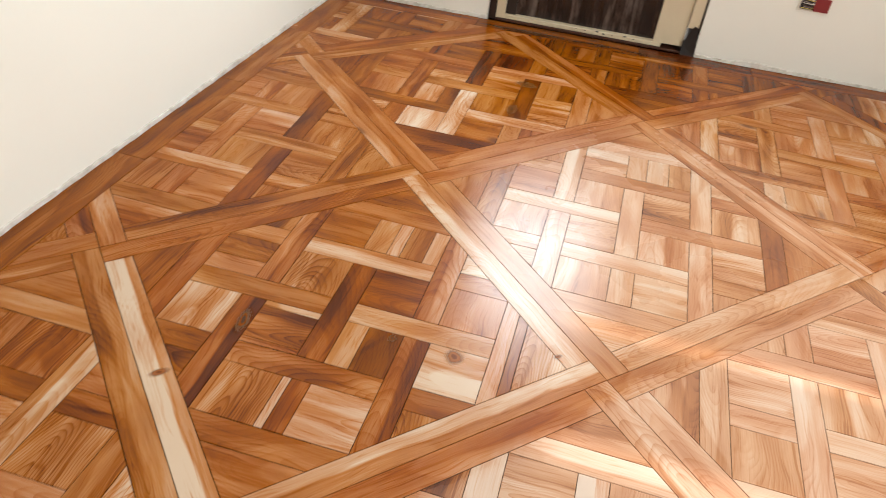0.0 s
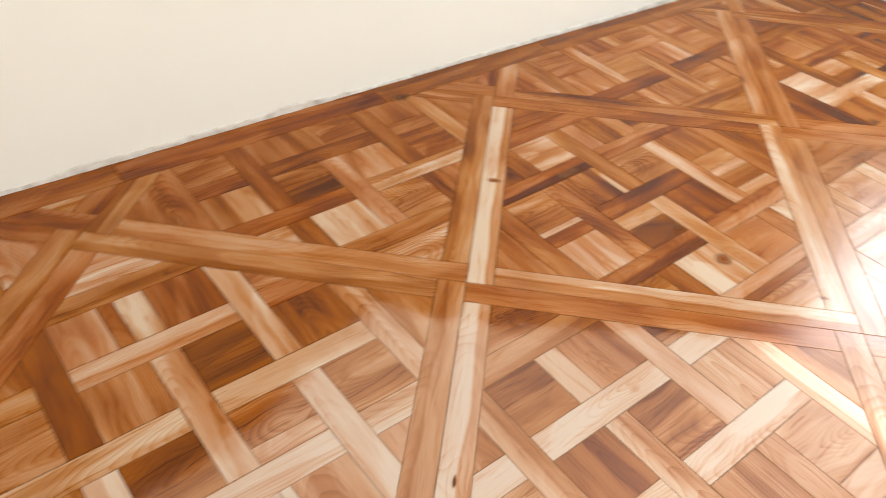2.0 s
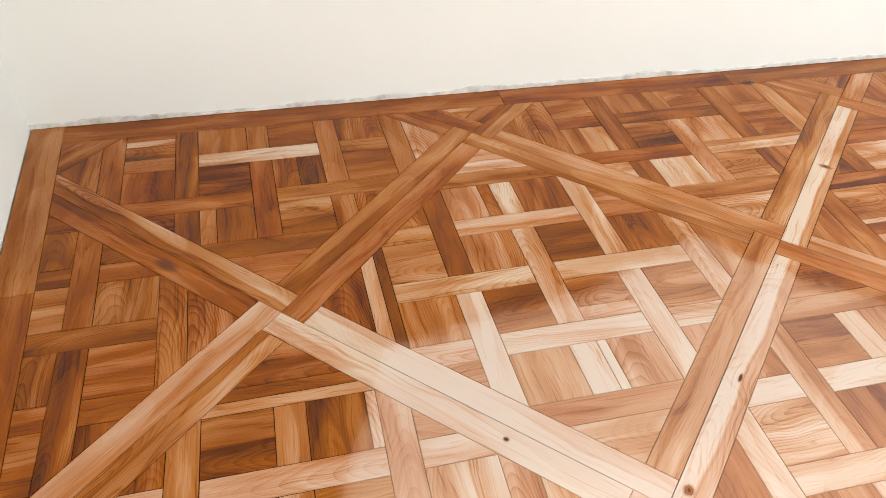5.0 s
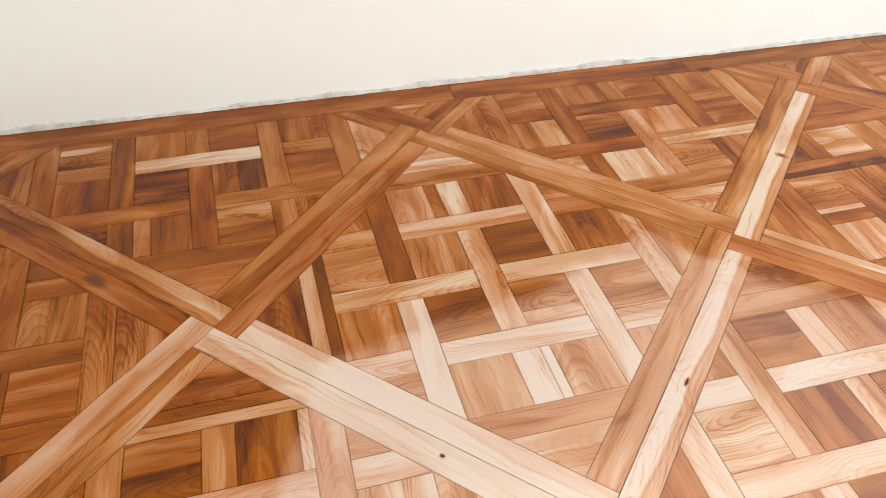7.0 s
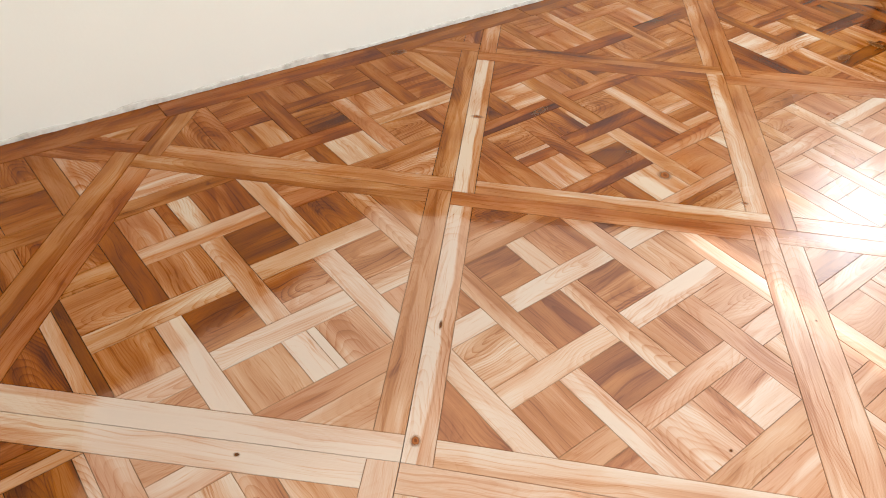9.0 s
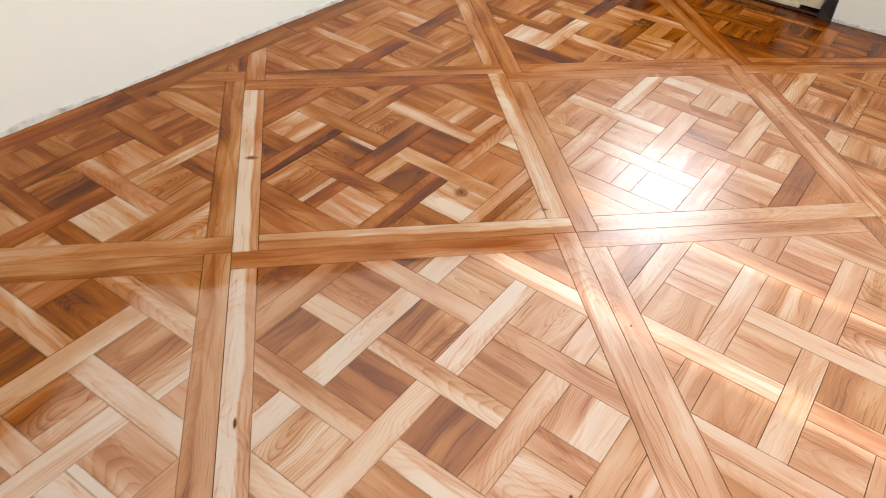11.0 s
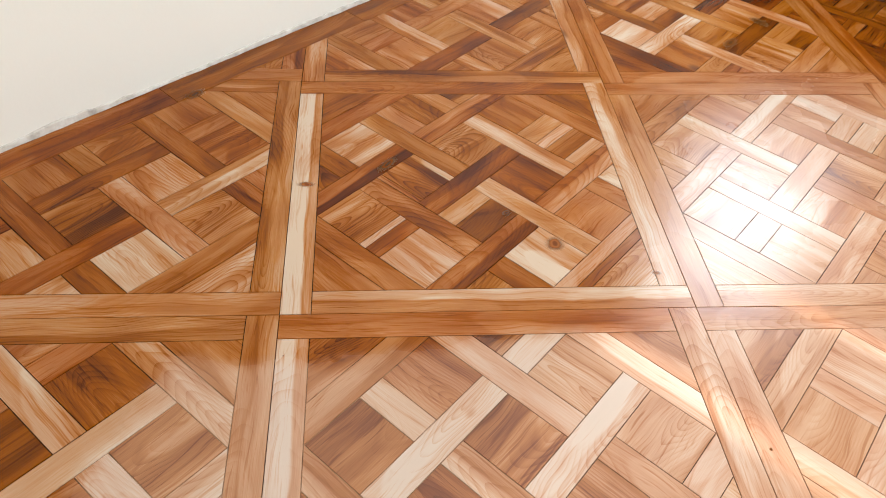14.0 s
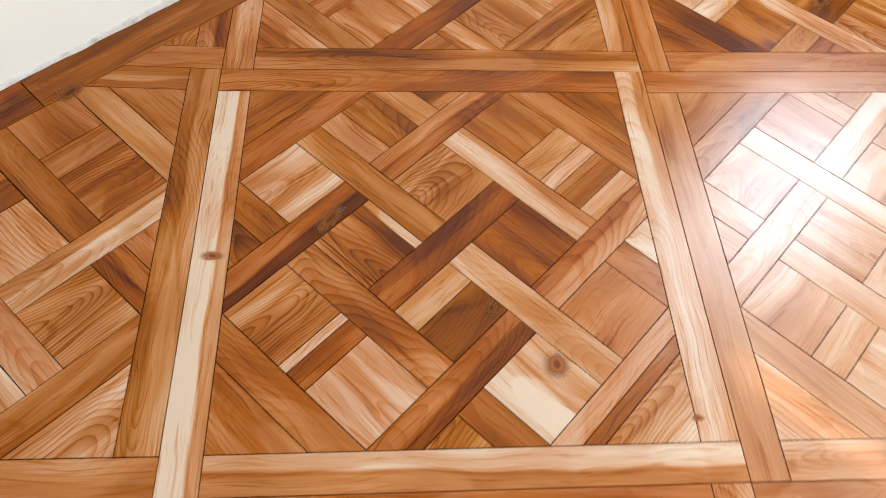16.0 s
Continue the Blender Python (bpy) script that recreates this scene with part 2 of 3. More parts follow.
def plain_material(name, colour, rough=0.6, metal=0.0, wear=0.25, scale=20.0):
    w = Mat(name)
    pos = w.n("TexCoord").outputs["Object"]
    n = w.noise(pos, scale, 4.0, 0.6)
    col = w.mix(n, tuple(c * (1 + wear) for c in colour), tuple(c * (1 - wear) for c in colour))
    w.set(Base_Color=col, Roughness=rough, Metallic=metal)
    w.bump(n, 0.15, 0.001)
    return w.m


def film_material():
    """Dusty plastic film over dark glass: vertical smears."""
    w = Mat("film_covered_glass")
    pos = w.n("TexCoord").outputs["Object"]
    v = w.noise(w.vmath("MULTIPLY", pos, (1.0, 16.0, 1.2)), 1.0, 3.0, 0.6, 0.4)
    s = w.noise(w.vmath("MULTIPLY", pos, (1.0, 60.0, 14.0)), 1.0, 4.0, 0.7)
    col = w.ramp(w.math("ADD", w.math("MULTIPLY", v, 0.75), w.math("MULTIPLY", s, 0.25)),
                 [(0.36, (0.010, 0.006, 0.005)), (0.5, (0.022, 0.014, 0.012)), (0.6, (0.12, 0.09, 0.078)), (0.75, (0.24, 0.20, 0.175))])
    w.set(Base_Color=col, Roughness=0.22)
    w.bump(w.noise(w.vmath("MULTIPLY", pos, (1.0, 9.0, 3.0)), 1.0, 3.0), 0.4, 0.01)
    return w.m


def sheer_material():
    w = Mat("added_sheer_cloth")
    clear = w.n("BsdfTransparent")
    clear.inputs[0].default_value = (0.155, 0.155, 0.15, 1)
    cloth = w.n("BsdfDiffuse")
    cloth.inputs[0].default_value = (0.85, 0.84, 0.8, 1)
    mix = w.n("MixShader")
    mix.inputs[0].default_value = 0.12
    w.link(clear.outputs[0], mix.inputs[1])
    w.link(cloth.outputs[0], mix.inputs[2])
    w.link(mix.outputs[0], w.t.nodes["Material Output"].inputs["Surface"])
    return w.m


def glass_material():
    w = Mat("window_glass")
    w.set(Base_Color=(0.95, 0.97, 0.97), Roughness=0.02, IOR=1.45, Transmission_Weight=1.0)
    return w.m


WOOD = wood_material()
PAINT = plaster_material("cream_wall_paint", (0.82, 0.812, 0.748))
CEIL = plaster_material("white_ceiling_paint", (0.82, 0.81, 0.78))
RAW = raw_plaster_material()
JOINT = joint_material()
TAPE = plain_material("cream_masking_tape", (0.60, 0.51, 0.36), 0.55, wear=0.12, scale=9.0)
DARKWOOD = plain_material("near_black_stained_wood", (0.018, 0.009, 0.006), 0.45)
THRESHOLD = plain_material("red_brown_stained_wood", (0.055, 0.016, 0.006), 0.4)
FILM = film_material()
SHEER = sheer_material()
GLASS = glass_material()
REDBOX = plain_material("red_plastic_box", (0.20, 0.008, 0.010), 0.5)
CARDBLACK = plain_material("black_plastic", (0.012, 0.010, 0.010), 0.4)
WIRE_YELLOW = plain_material("yellow_green_wire", (0.62, 0.52, 0.12), 0.4, scale=60)
WIRE_GREY = plain_material("grey_wire", (0.30, 0.26, 0.26), 0.45)
WIRE_BROWN = plain_material("brown_wire", (0.12, 0.05, 0.03), 0.45)
WIRE_ORANGE = plain_material("orange_wire", (0.55, 0.22, 0.05), 0.45)
WIRE_WHITE = plain_material("white_wire", (0.70, 0.66, 0.58), 0.45)


# ---------------------------------------------------------------- mesh helpers
def part(name, bm, material, parent=None, label="", smooth=False):
    """Links a bmesh as one mesh object, under a thing or part when a parent is given."""
    mesh = bpy.data.meshes.new(name)
    bm.normal_update()
    bm.to_mesh(mesh)
    bm.free()
    mesh.materials.append(material)
    if smooth:
        for f in mesh.polygons:
            f.use_smooth = True
    ob = new(name, mesh)
    if parent is not None:
        ob.parent = parent
    if label:
        ob["label"] = label
    return ob


def prism(points, z0, z1):
    """A closed prism over a plan polygon."""
    bm = bmesh.new()
    low = [bm.verts.new((x, y, z0)) for x, y in points]
    top = [bm.verts.new((x, y, z1)) for x, y in points]
    k = len(points)
    bm.faces.new(top)
    bm.faces.new(low[::-1])
    for i in range(k):
        j = (i + 1) % k
        bm.faces.new((low[i], low[j], top[j], top[i]))
    bmesh.ops.recalc_face_normals(bm, faces=bm.faces)
    return bm


def box(x0, x1, y0, y1, z0, z1, bevel=0.0):
    bm = prism([(x0, y0), (x1, y0), (x1, y1), (x0, y1)], z0, z1)
    if bevel:
        bmesh.ops.bevel(bm, geom=list(bm.edges), offset=bevel, segments=2, affect="EDGES", profile=0.5)
    return bm


def empty(name):
    ob = new(name)
    ob.empty_display_size = 0.1
    return ob


# ---------------------------------------------------------------- room
NW, NE = Vector((-2.205, 1.045)), Vector((2.905, 0.912))       # long wall's ends
SE, SW = Vector((3.045, -3.0)), Vector((-1.93, -3.0))
HEIGHT, THICK = 2.7, 0.16


def along(a, b, s, off=0.0):
    """A plan point s metres from a towards b, off metres to the left of that way."""
    d = (b - a).normalized()
    return a + d * s + Vector((-d.y, d.x)) * off


def wall_piece(a, b, s0, s1, z0, z1):
    """A stretch of wall standing outside the line a-b (to the left of it)."""
    return prism([along(a, b, s0), along(a, b, s1), along(a, b, s1, THICK), along(a, b, s0, THICK)], z0, z1)


def join_bm(*parts):
    out = bmesh.new()
    for b in parts:
        me = bpy.data.meshes.new("tmp")
        b.to_mesh(me)
        b.free()
        out.from_mesh(me)
        bpy.data.meshes.remove(me)
    return out


def wall(name, a, b, openings, label):
    """Wall with openings (s0, s1, z0, z1) cut through it."""
    total = (b - a).length
    bits, s = [], 0.0
    for s0, s1, z0, z1 in openings:
        bits.append(wall_piece(a, b, s, s0, -0.02, HEIGHT))
        bits.append(wall_piece(a, b, s0, s1, z1, HEIGHT))
        if z0 > 0:
            bits.append(wall_piece(a, b, s0, s1, -0.02, z0))
        s = s1
    bits.append(wall_piece(a, b, s, total, -0.02, HEIGHT))
    ob = part(name, join_bm(*bits), PAINT)
    return tagged(ob, label, "wall", kind="structure")


# openings: along the door wall from its north end; along the back wall from its east end
DOOR_N, DOOR_S, DOOR_H = 0.125, -0.895, 2.45
s_door0 = (NE.y - DOOR_N)
s_door1 = (NE.y - DOOR_S)
wall_long = wall("wall_north", NW, NE, [], "smooth cream-white plastered wall with a ragged unfinished base")
wall_door = wall("wall_east", NE, SE, [(s_door0, s_door1, 0.0, DOOR_H)], "cream-white plastered wall round the balcony door")
WIN0, WIN1, WIN_TOP = 1.35, 4.25, 1.98
wall_back = wall("wall_south", SE, SW, [(WIN0, WIN1, 0.0, WIN_TOP)], "cream-white plastered wall with a wide window")
wall_left = wall("wall_west", SW, NW, [], "plain cream-white plastered wall")
ceiling = tagged(part("ceiling", prism([(-2.5, -3.3), (3.4, -3.3), (3.4, 1.3), (-2.5, 1.3)], HEIGHT, HEIGHT + 0.12), CEIL),
                 "plain white plastered ceiling", "ceiling", kind="structure")


def ragged_base(name, a, b, s0, s1, seed, label):
    """Raw plaster left at the foot of a wall: a thin skin with a torn upper edge."""
    rng = random.Random(seed)
    bm = bmesh.new()
    steps = int((s1 - s0) / 0.012)
    rows = []
    for i in range(steps + 1):
        s = s0 + (s1 - s0) * i / steps
        k = noise.noise(Vector((s * 2.1, seed, 0)))
        h = 0.017 + 0.016 * k + 0.009 * noise.noise(Vector((s * 6.0, seed, 3))) + 0.005 * noise.noise(Vector((s * 31.0, seed, 7)))
        h = max(0.004, h)
        t = 0.0035 + 0.0025 * noise.noise(Vector((s * 15, seed, 9)))
        p0, p1, p2 = along(a, b, s, -0.0015 - t * 1.6), along(a, b, s, -0.001 - t), along(a, b, s, 0.002)
        rows.append([bm.verts.new((p0.x, p0.y, 0.001)), bm.verts.new((p1.x, p1.y, h * 0.8)), bm.verts.new((p2.x, p2.y, h))])
    for r0, r1 in zip(rows, rows[1:]):
        for k in range(2):
            bm.faces.new((r0[k], r1[k], r1[k + 1], r0[k + 1]))
    bmesh.ops.recalc_face_normals(bm, faces=bm.faces)
    return tagged(part(name, bm, RAW), label, "trim", kind="structure")


# ---------------------------------------------------------------- parquet
PITCH, RAIL, LAT, SLAT = 1.0, 0.0715, 0.2245, 0.035    # panel, frame width, lattice spacing, half lattice strip
R2 = math.sqrt(2)
IN = (0.5 - RAIL) * R2                                  # half diagonal of a panel's inside
BORDER = 0.112


def clip(poly, nx, ny, d):
    """The part of a convex polygon where nx*x + ny*y <= d."""
    out = []
    for i, p in enumerate(poly):
        q = poly[(i + 1) % len(poly)]
        a, b = nx * p[0] + ny * p[1] - d, nx * q[0] + ny * q[1] - d
        if a <= 0:
            out.append(p)
        if a * b < 0:
            f = a / (a - b)
            out.append((p[0] + (q[0] - p[0]) * f, p[1] + (q[1] - p[1]) * f))
    return out


def area(poly):
    return 0.5 * sum(p[0] * q[1] - q[0] * p[1] for p, q in zip(poly, poly[1:] + poly[:1]))


def inset(poly, g):
    out = poly
    for p, q in zip(poly, poly[1:] + poly[:1]):
        dx, dy = q[0] - p[0], q[1] - p[1]
        ln = math.hypot(dx, dy)
        if ln < 1e-6:
            continue
        nx, ny = dy / ln, -dx / ln
        out = clip(out, nx, ny, nx * p[0] + ny * p[1] - g)
    return out


def tidy(poly):
    out = []
    for p in poly:
        if not out or math.hypot(p[0] - out[-1][0], p[1] - out[-1][1]) > 2e-4:
            out.append(p)
    if len(out) > 1 and math.hypot(out[0][0] - out[-1][0], out[0][1] - out[-1][1]) < 2e-4:
        out.pop()
    return out


def rect(x0, x1, y0, y1):
    return [(x0, y0), (x1, y0), (x1, y1), (x0, y1)]


def diamond(poly):
    for sx in (1, -1):
        for sy in (1, -1):
            poly = clip(poly, sx, sy, IN)
    return poly


def panel_pieces():
    """Plan of one panel, about its centre: (name, polygon, grain angle). Lattice lines run along x and y, the frame at 45 degrees."""
    def turned(poly):
        return [((u + v) / R2, (v - u) / R2) for u, v in poly]
    h, w = 0.5, RAIL
    out = [("frame_strip", turned(rect(-h, h - w, h - w, h)), -45), ("frame_strip", turned(rect(h - w, h, -h + w, h)), 45),
           ("frame_strip", turned(rect(-h + w, h, -h, -h + w)), -45), ("frame_strip", turned(rect(-h, -h + w, -h, h - w)), 45)]
    e, L = SLAT, LAT
    # strips along y
    for x, spans in ((-2 * L, [(1, -1)]), (-L, [(1, L + e), (L - e, -L + e), (-L - e, -1)]), (0, [(2 * L - e, e), (-e, -2 * L + e)]),
                     (L, [(1, L + e), (L - e, -L + e), (-L - e, -1)]), (2 * L, [(1, -1)])):
        for y1, y0 in spans:
            out.append(("lattice_strip", diamond(rect(x - e, x + e, y0, y1)), 90))
    # strips along x
    for y, spans in ((2 * L, [(-1, 1)]), (L, [(-1, -e), (e, 1)]), (0, [(-2 * L + e, -L - e), (-L + e, L - e), (L + e, 2 * L - e)]),
                     (-L, [(-1, -e), (e, 1)]), (-2 * L, [(-1, 1)])):
        for x0, x1 in spans:
            out.append(("lattice_strip", diamond(rect(x0, x1, y - e, y + e)), 0))
    # square blocks, then the small infill triangles
    c = (-1.5 * L, -0.5 * L, 0.5 * L, 1.5 * L)
    k = L / 2 - e
    small = []
    for iy in (3, 2, 1, 0):
        for ix in range(4):
            cell = diamond(rect(c[ix] - k, c[ix] + k, c[iy] - k, c[iy] + k))
            corner = ix in (0, 3) and iy in (0, 3)
            (small if corner else out).append(("infill_triangle" if corner else "square_block", cell, 90 * ((ix + iy) % 2)))
    f = 2 * L + e
    for poly, ang in ((rect(-1, -f, -1, 1), 90), (rect(-1, 1, f, 1), 0), (rect(f, 1, -1, 1), 90), (rect(-1, 1, -1, -f), 0)):
        small.append(("infill_triangle", diamond(poly), ang))
    return out + small


PIECES = panel_pieces()


def board_geometry(poly, grain):
    """Vertices and faces of one board about its middle with x along the grain: a bevelled top on a short skirt."""
    poly = tidy(poly)
    if len(poly) < 3 or area(poly) < 1.5e-4:
        return None
    body = tidy(inset(poly, 0.0008))
    top = tidy(inset(poly, 0.0012))
    if len(body) < 3 or len(top) != len(body):
        top = body
    cx, cy = sum(p[0] for p in poly) / len(poly), sum(p[1] for p in poly) / len(poly)
    c, s = math.cos(radians(-grain)), math.sin(radians(-grain))

    def local(p):
        x, y = p[0] - cx, p[1] - cy
        return c * x - s * y, s * x + c * y
    k = len(body)
    verts = [(*local(p), -0.012) for p in body] + [(*local(p), -0.0013) for p in body] + [(*local(p), 0.0) for p in top]
    faces = [tuple(range(2 * k, 3 * k))]
    for i in range(k):
        j = (i + 1) % k
        faces += [(i, j, k + j, k + i), (k + i, k + j, 2 * k + j, 2 * k + i)]
    return (cx, cy), verts, faces


def board(name, poly, grain, parent, tone, figure, sap=None, side=0):
    """One board as an object of its own, its plan given about the parent."""
    got = board_geometry(poly, grain)
    if got is None:
        return None
    (cx, cy), verts, faces = got
    mesh = bpy.data.meshes.new(name)
    mesh.from_pydata(verts, [], faces)
    mesh.materials.append(WOOD)
    ob = new(name, mesh)
    ob.parent = parent
    rng = random.Random(int((cx + parent.location.x) * 5000) * 7919 + int((cy + parent.location.y) * 5000))
    ob.matrix_basis = pose(cx, cy, rng.uniform(-0.00025, 0.00025), rng.uniform(-0.22, 0.22), rng.uniform(-0.08, 0.08), grain)
    if sap is None:
        sap = rng.choice((0.1, 0.2, 0.4, 0.6) if name == "frame_strip" else (0.0, 0.3) if name == "border_board" else (0.0, 0.0, 0.0, 0.3, 0.6))
    ob.color = (tone, figure, 0.0, sap)
    ob["grain_side"] = float(side or rng.choice((-1, 1)))
    return ob


floor = tagged(part("floor", prism([NW + Vector((-0.1, 0.1)), SW + Vector((-0.1, -0.25)), SE + Vector((0.25, -0.25)), NE + Vector((0.25, 0.1))], -0.12, -0.0125), JOINT),
               "varnished hardwood parquet floor laid in diagonal framed lattice panels", "floor", kind="structure")

# field inside the border boards: half planes nx*x + ny*y <= d
FIELD = []
for a, b in ((NW, NE), (NE, SE), (SE, SW), (SW, NW)):
    d = (b - a).normalized()
    nx, ny = -d.y, d.x
    FIELD.append((nx, ny, nx * a.x + ny * a.y - BORDER))

# how each panel is turned (1: a quarter turn)
TURN = {(0, 0): 0, (0, -1): 1, (-1, -1): 1, (1, 0): 0, (0, 1): 0, (-1, 0): 0, (1, 1): 1, (-2, -1): 0, (2, 0): 1, (1, -1): 1,
        (-2, -2): 1, (-1, -2): 1}
# board tones, 0 dark to 9 pale, in the order of panel_pieces()
TONES = {
    (0, 0): "4778 5 454 57 675 5 4 35 537 46 6 75 5564 7436 86 44485447",
    (0, -1): "8567 5 567 78 888 5 8 76 577 57 7 46 7233 7534 65 44545444",
    (-1, -1): "5659 5 898 88 575 5 6 94 878 87 7 56 5367 7534 44 55666375",
    (-1, 0): "5565 5 544 57 544 6 5 55 445 47 5 55 5555 6464 86 55765557",
    (1, 0): "5576 6 675 75 654 7 5 77 677 77 3 65 6666 6656 66 55666554",
    (1, 1): "5555 6 524 81 543 4 3 73 655 65 3 48 5445 4554 23 55445433",
    (0, 1): "5656 5 565 56 555 5 5 54 565 32 5 45 5555 5565 55 55555555",
    (1, -1): "6556 7 676 76 575 6 7 67 676 56 6 65 6465 5656 55 55555555",
    (-2, -2): "3475 3 444 54 434 4 3 44 454 34 4 44 4343 4454 45 45445555",
    (-1, -2): "5986 6 777 87 787 6 5 55 666 67 5 43 5434 6652 66 55565655",
    (2, 0): "5555 6 667 67 766 6 5 55 556 65 5 56 5655 5665 55 55555555",
    (0, -2): "7467 7 676 76 675 7 7 67 676 66 7 54 6465 5656 55 55555555",
    (2, 1): "4544 3 343 35 434 3 2 33 343 43 3 33 3244 3344 33 33333333",
    (-2, -1): "4564 4 334 54 655 5 4 44 585 45 4 44 4434 3234 45 44344475",
}


# boards glued up of narrower ones: panel, board: (axis across, shares and tones from its low side)
GLUED = {
    (0, 0): {17: ("y", ((0.70, 4), (0.30, 8))), 30: ("y", ((0.6, 3), (0.4, 7))), 26: ("x", ((0.12, 6), (0.74, 4), (0.14, 7))),
             32: ("y", ((0.3, 7), (0.45, 5), (0.25, 7))), 24: ("x", ((0.42, 6), (0.58, 4))), 22: ("y", ((0.4, 4), (0.6, 7)))},
    (-1, -1): {29: ("y", ((0.84, 6), (0.16, 9))), 28: ("y", ((0.25, 4), (0.75, 7))), 14: ("y", ((0.42, 3), (0.58, 7))), 30: ("x", ((0.3, 6), (0.7, 4)))},
    (-1, -2): {13: ("x", ((0.48, 7), (0.52, 4))), 32: ("y", ((0.16, 8), (0.84, 3)))},
    (1, 1): {27: ("x", ((0.4, 3), (0.6, 6))), 31: ("y", ((0.5, 5), (0.5, 7)))},
    (1, 0): {28: ("x", ((0.55, 6), (0.45, 8))), 32: ("y", ((0.5, 5), (0.5, 7)))},
    (-2, -1): {25: ("y", ((0.5, 4), (0.22, 7), (0.28, 3))), 33: ("x", ((0.3, 6), (0.7, 4))), 31: ("x", ((0.5, 4), (0.5, 2)))},
}
# sapwood share and side of the boards that show it best
SAPWOOD = {((0, 0), 3): (1.0, 1), ((0, 0), 2): (0.9, 1), ((0, 0), 1): (0.3, 1), ((0, -1), 0): (1.0, 1), ((-1, 0), 1): (0.5, -1), ((-1, -1), 2): (0.5, -1), ((-2, -1), 2): (0.9, 1), ((0, 0), 15): (1.0, 1), ((0, 0), 16): (0.9, 1)}
# how far each panel corner has strayed from the even grid
STRAY = {(-1, 0): (-0.023, 0.023), (0, 1): (-0.021, -0.007), (2, 1): (0.045, 0.0), (0, -1): (0.020, 0.008), (1, 2): (0.005, 0.019),
         (-2, -1): (-0.050, 0.040), (-2, 0): (-0.060, 0.040), (1, 0): (0.0, 0.006)}


def settle(x, y):
    """A plan point of the even grid, moved with the panel corners round it."""
    u, v = (x - y) / R2, (x + y) / R2
    i, j = math.floor(u), math.floor(v)
    fu, fv = u - i, v - j
    for di, dj, share in ((0, 0, (1 - fu) * (1 - fv)), (1, 0, fu * (1 - fv)), (0, 1, (1 - fu) * fv), (1, 1, fu * fv)):
        dx, dy = STRAY.get((i + di, j + dj), (0, 0))
        x, y = x + dx * share, y + dy * share
    return x, y


def glued(poly, axis, shares):
    """Cuts a board's plan across an axis by the given shares."""
    k = "xy".index(axis)
    low, high = min(p[k] for p in poly), max(p[k] for p in poly)
    at, out = low, []
    for share, tone in shares:
        to = at + share * (high - low)
        bit = clip(clip(poly, k == 0, k == 1, to), -(k == 0), -(k == 1), -at)
        out.append((bit, 90 if k == 0 else 0, tone))
        at = to
    return out


def tone_of(i, j, n, rng):
    """Tone and figure of a board: strips are quietly grained, blocks show more figure."""
    figure = rng.uniform(0.35, 0.75) if n < 23 else rng.uniform(0.42, 0.92)
    row = TONES.get((i, j), "").replace(" ", "")
    if n < len(row) and row[n] != ".":
        return 0.055 + 0.098 * int(row[n]), figure
    if n < 4:
        return rng.gauss(0.54, 0.05), figure
    return min(0.95, max(0.15, rng.gauss(0.54, 0.12))), figure


rest_verts, rest_faces = [], []
panels = {}
for i in range(-5, 5):
    for j in range(-6, 5):
        cx, cy = (i + j + 1) / R2 * PITCH, (j - i) / R2 * PITCH
        turn = TURN.get((i, j), (i + j) % 2)
        outline = [settle(cx + x, cy + y) for x, y in ((-PITCH / R2 + 1e-6, 0), (0, -PITCH / R2 + 1e-6), (PITCH / R2 - 1e-6, 0), (0, PITCH / R2 - 1e-6))]
        for nx, ny, d in FIELD:
            outline = clip(outline, nx, ny, d) if outline else outline
        outline = tidy(outline)
        if len(outline) < 3 or area(outline) < 0.002:
            continue
        near = cy > -1.75 and cx > -3.0
        if near:
            backing = part("parquet_panel", prism([(x - cx, y - cy) for x, y in inset(outline, 0.001)], -0.0122, -0.0016), JOINT, floor,
                           "square parquet panel, boards woven in a framed lattice")
            backing.location = (cx, cy, 0)
            panels[i, j] = backing
        rng = random.Random(1000 + 37 * i + j)
        for n, (name, poly, grain) in enumerate(PIECES):
            tone, figure = tone_of(i, j, n, rng)
            bits = [(poly, grain, tone)]
            if n in GLUED.get((i, j), {}):
                bits = [(b, g, 0.055 + 0.098 * k) for b, g, k in glued(poly, *GLUED[i, j][n])]
            sap, side = SAPWOOD.get(((i, j), n), (None, 0)) if len(bits) == 1 else (0.0, 0)
            for bit, along_grain, shade in bits:
                shown = [settle(cx + (-y if turn else x), cy + (x if turn else y)) for x, y in bit]
                for nx, ny, d in FIELD:
                    shown = clip(shown, nx, ny, d) if len(shown) > 2 else []
                if len(shown) < 3:
                    continue
                heading = along_grain + 90 * turn
                if near:
                    board(name, [(x - cx, y - cy) for x, y in shown], heading, backing, shade, figure, sap, side)
                else:
                    got = board_geometry(shown, heading)
                    if got:
                        (bx, by), verts, faces = got
                        m = pose(bx, by, 0, 0, 0, heading)
                        base = len(rest_verts)
                        rest_verts += [tuple(m @ Vector(v)) for v in verts]
                        rest_faces += [tuple(base + q for q in f) for f in faces]

mesh = bpy.data.meshes.new("outer_parquet")
mesh.from_pydata(rest_verts, [], rest_faces)
mesh.materials.append(WOOD)
rest = new("outer_parquet", mesh)
rest.parent = floor
rest.color = (0.46, 0.7, 0.5, 0)
tagged(rest, "more parquet boards of the same lattice", kind="stuff")


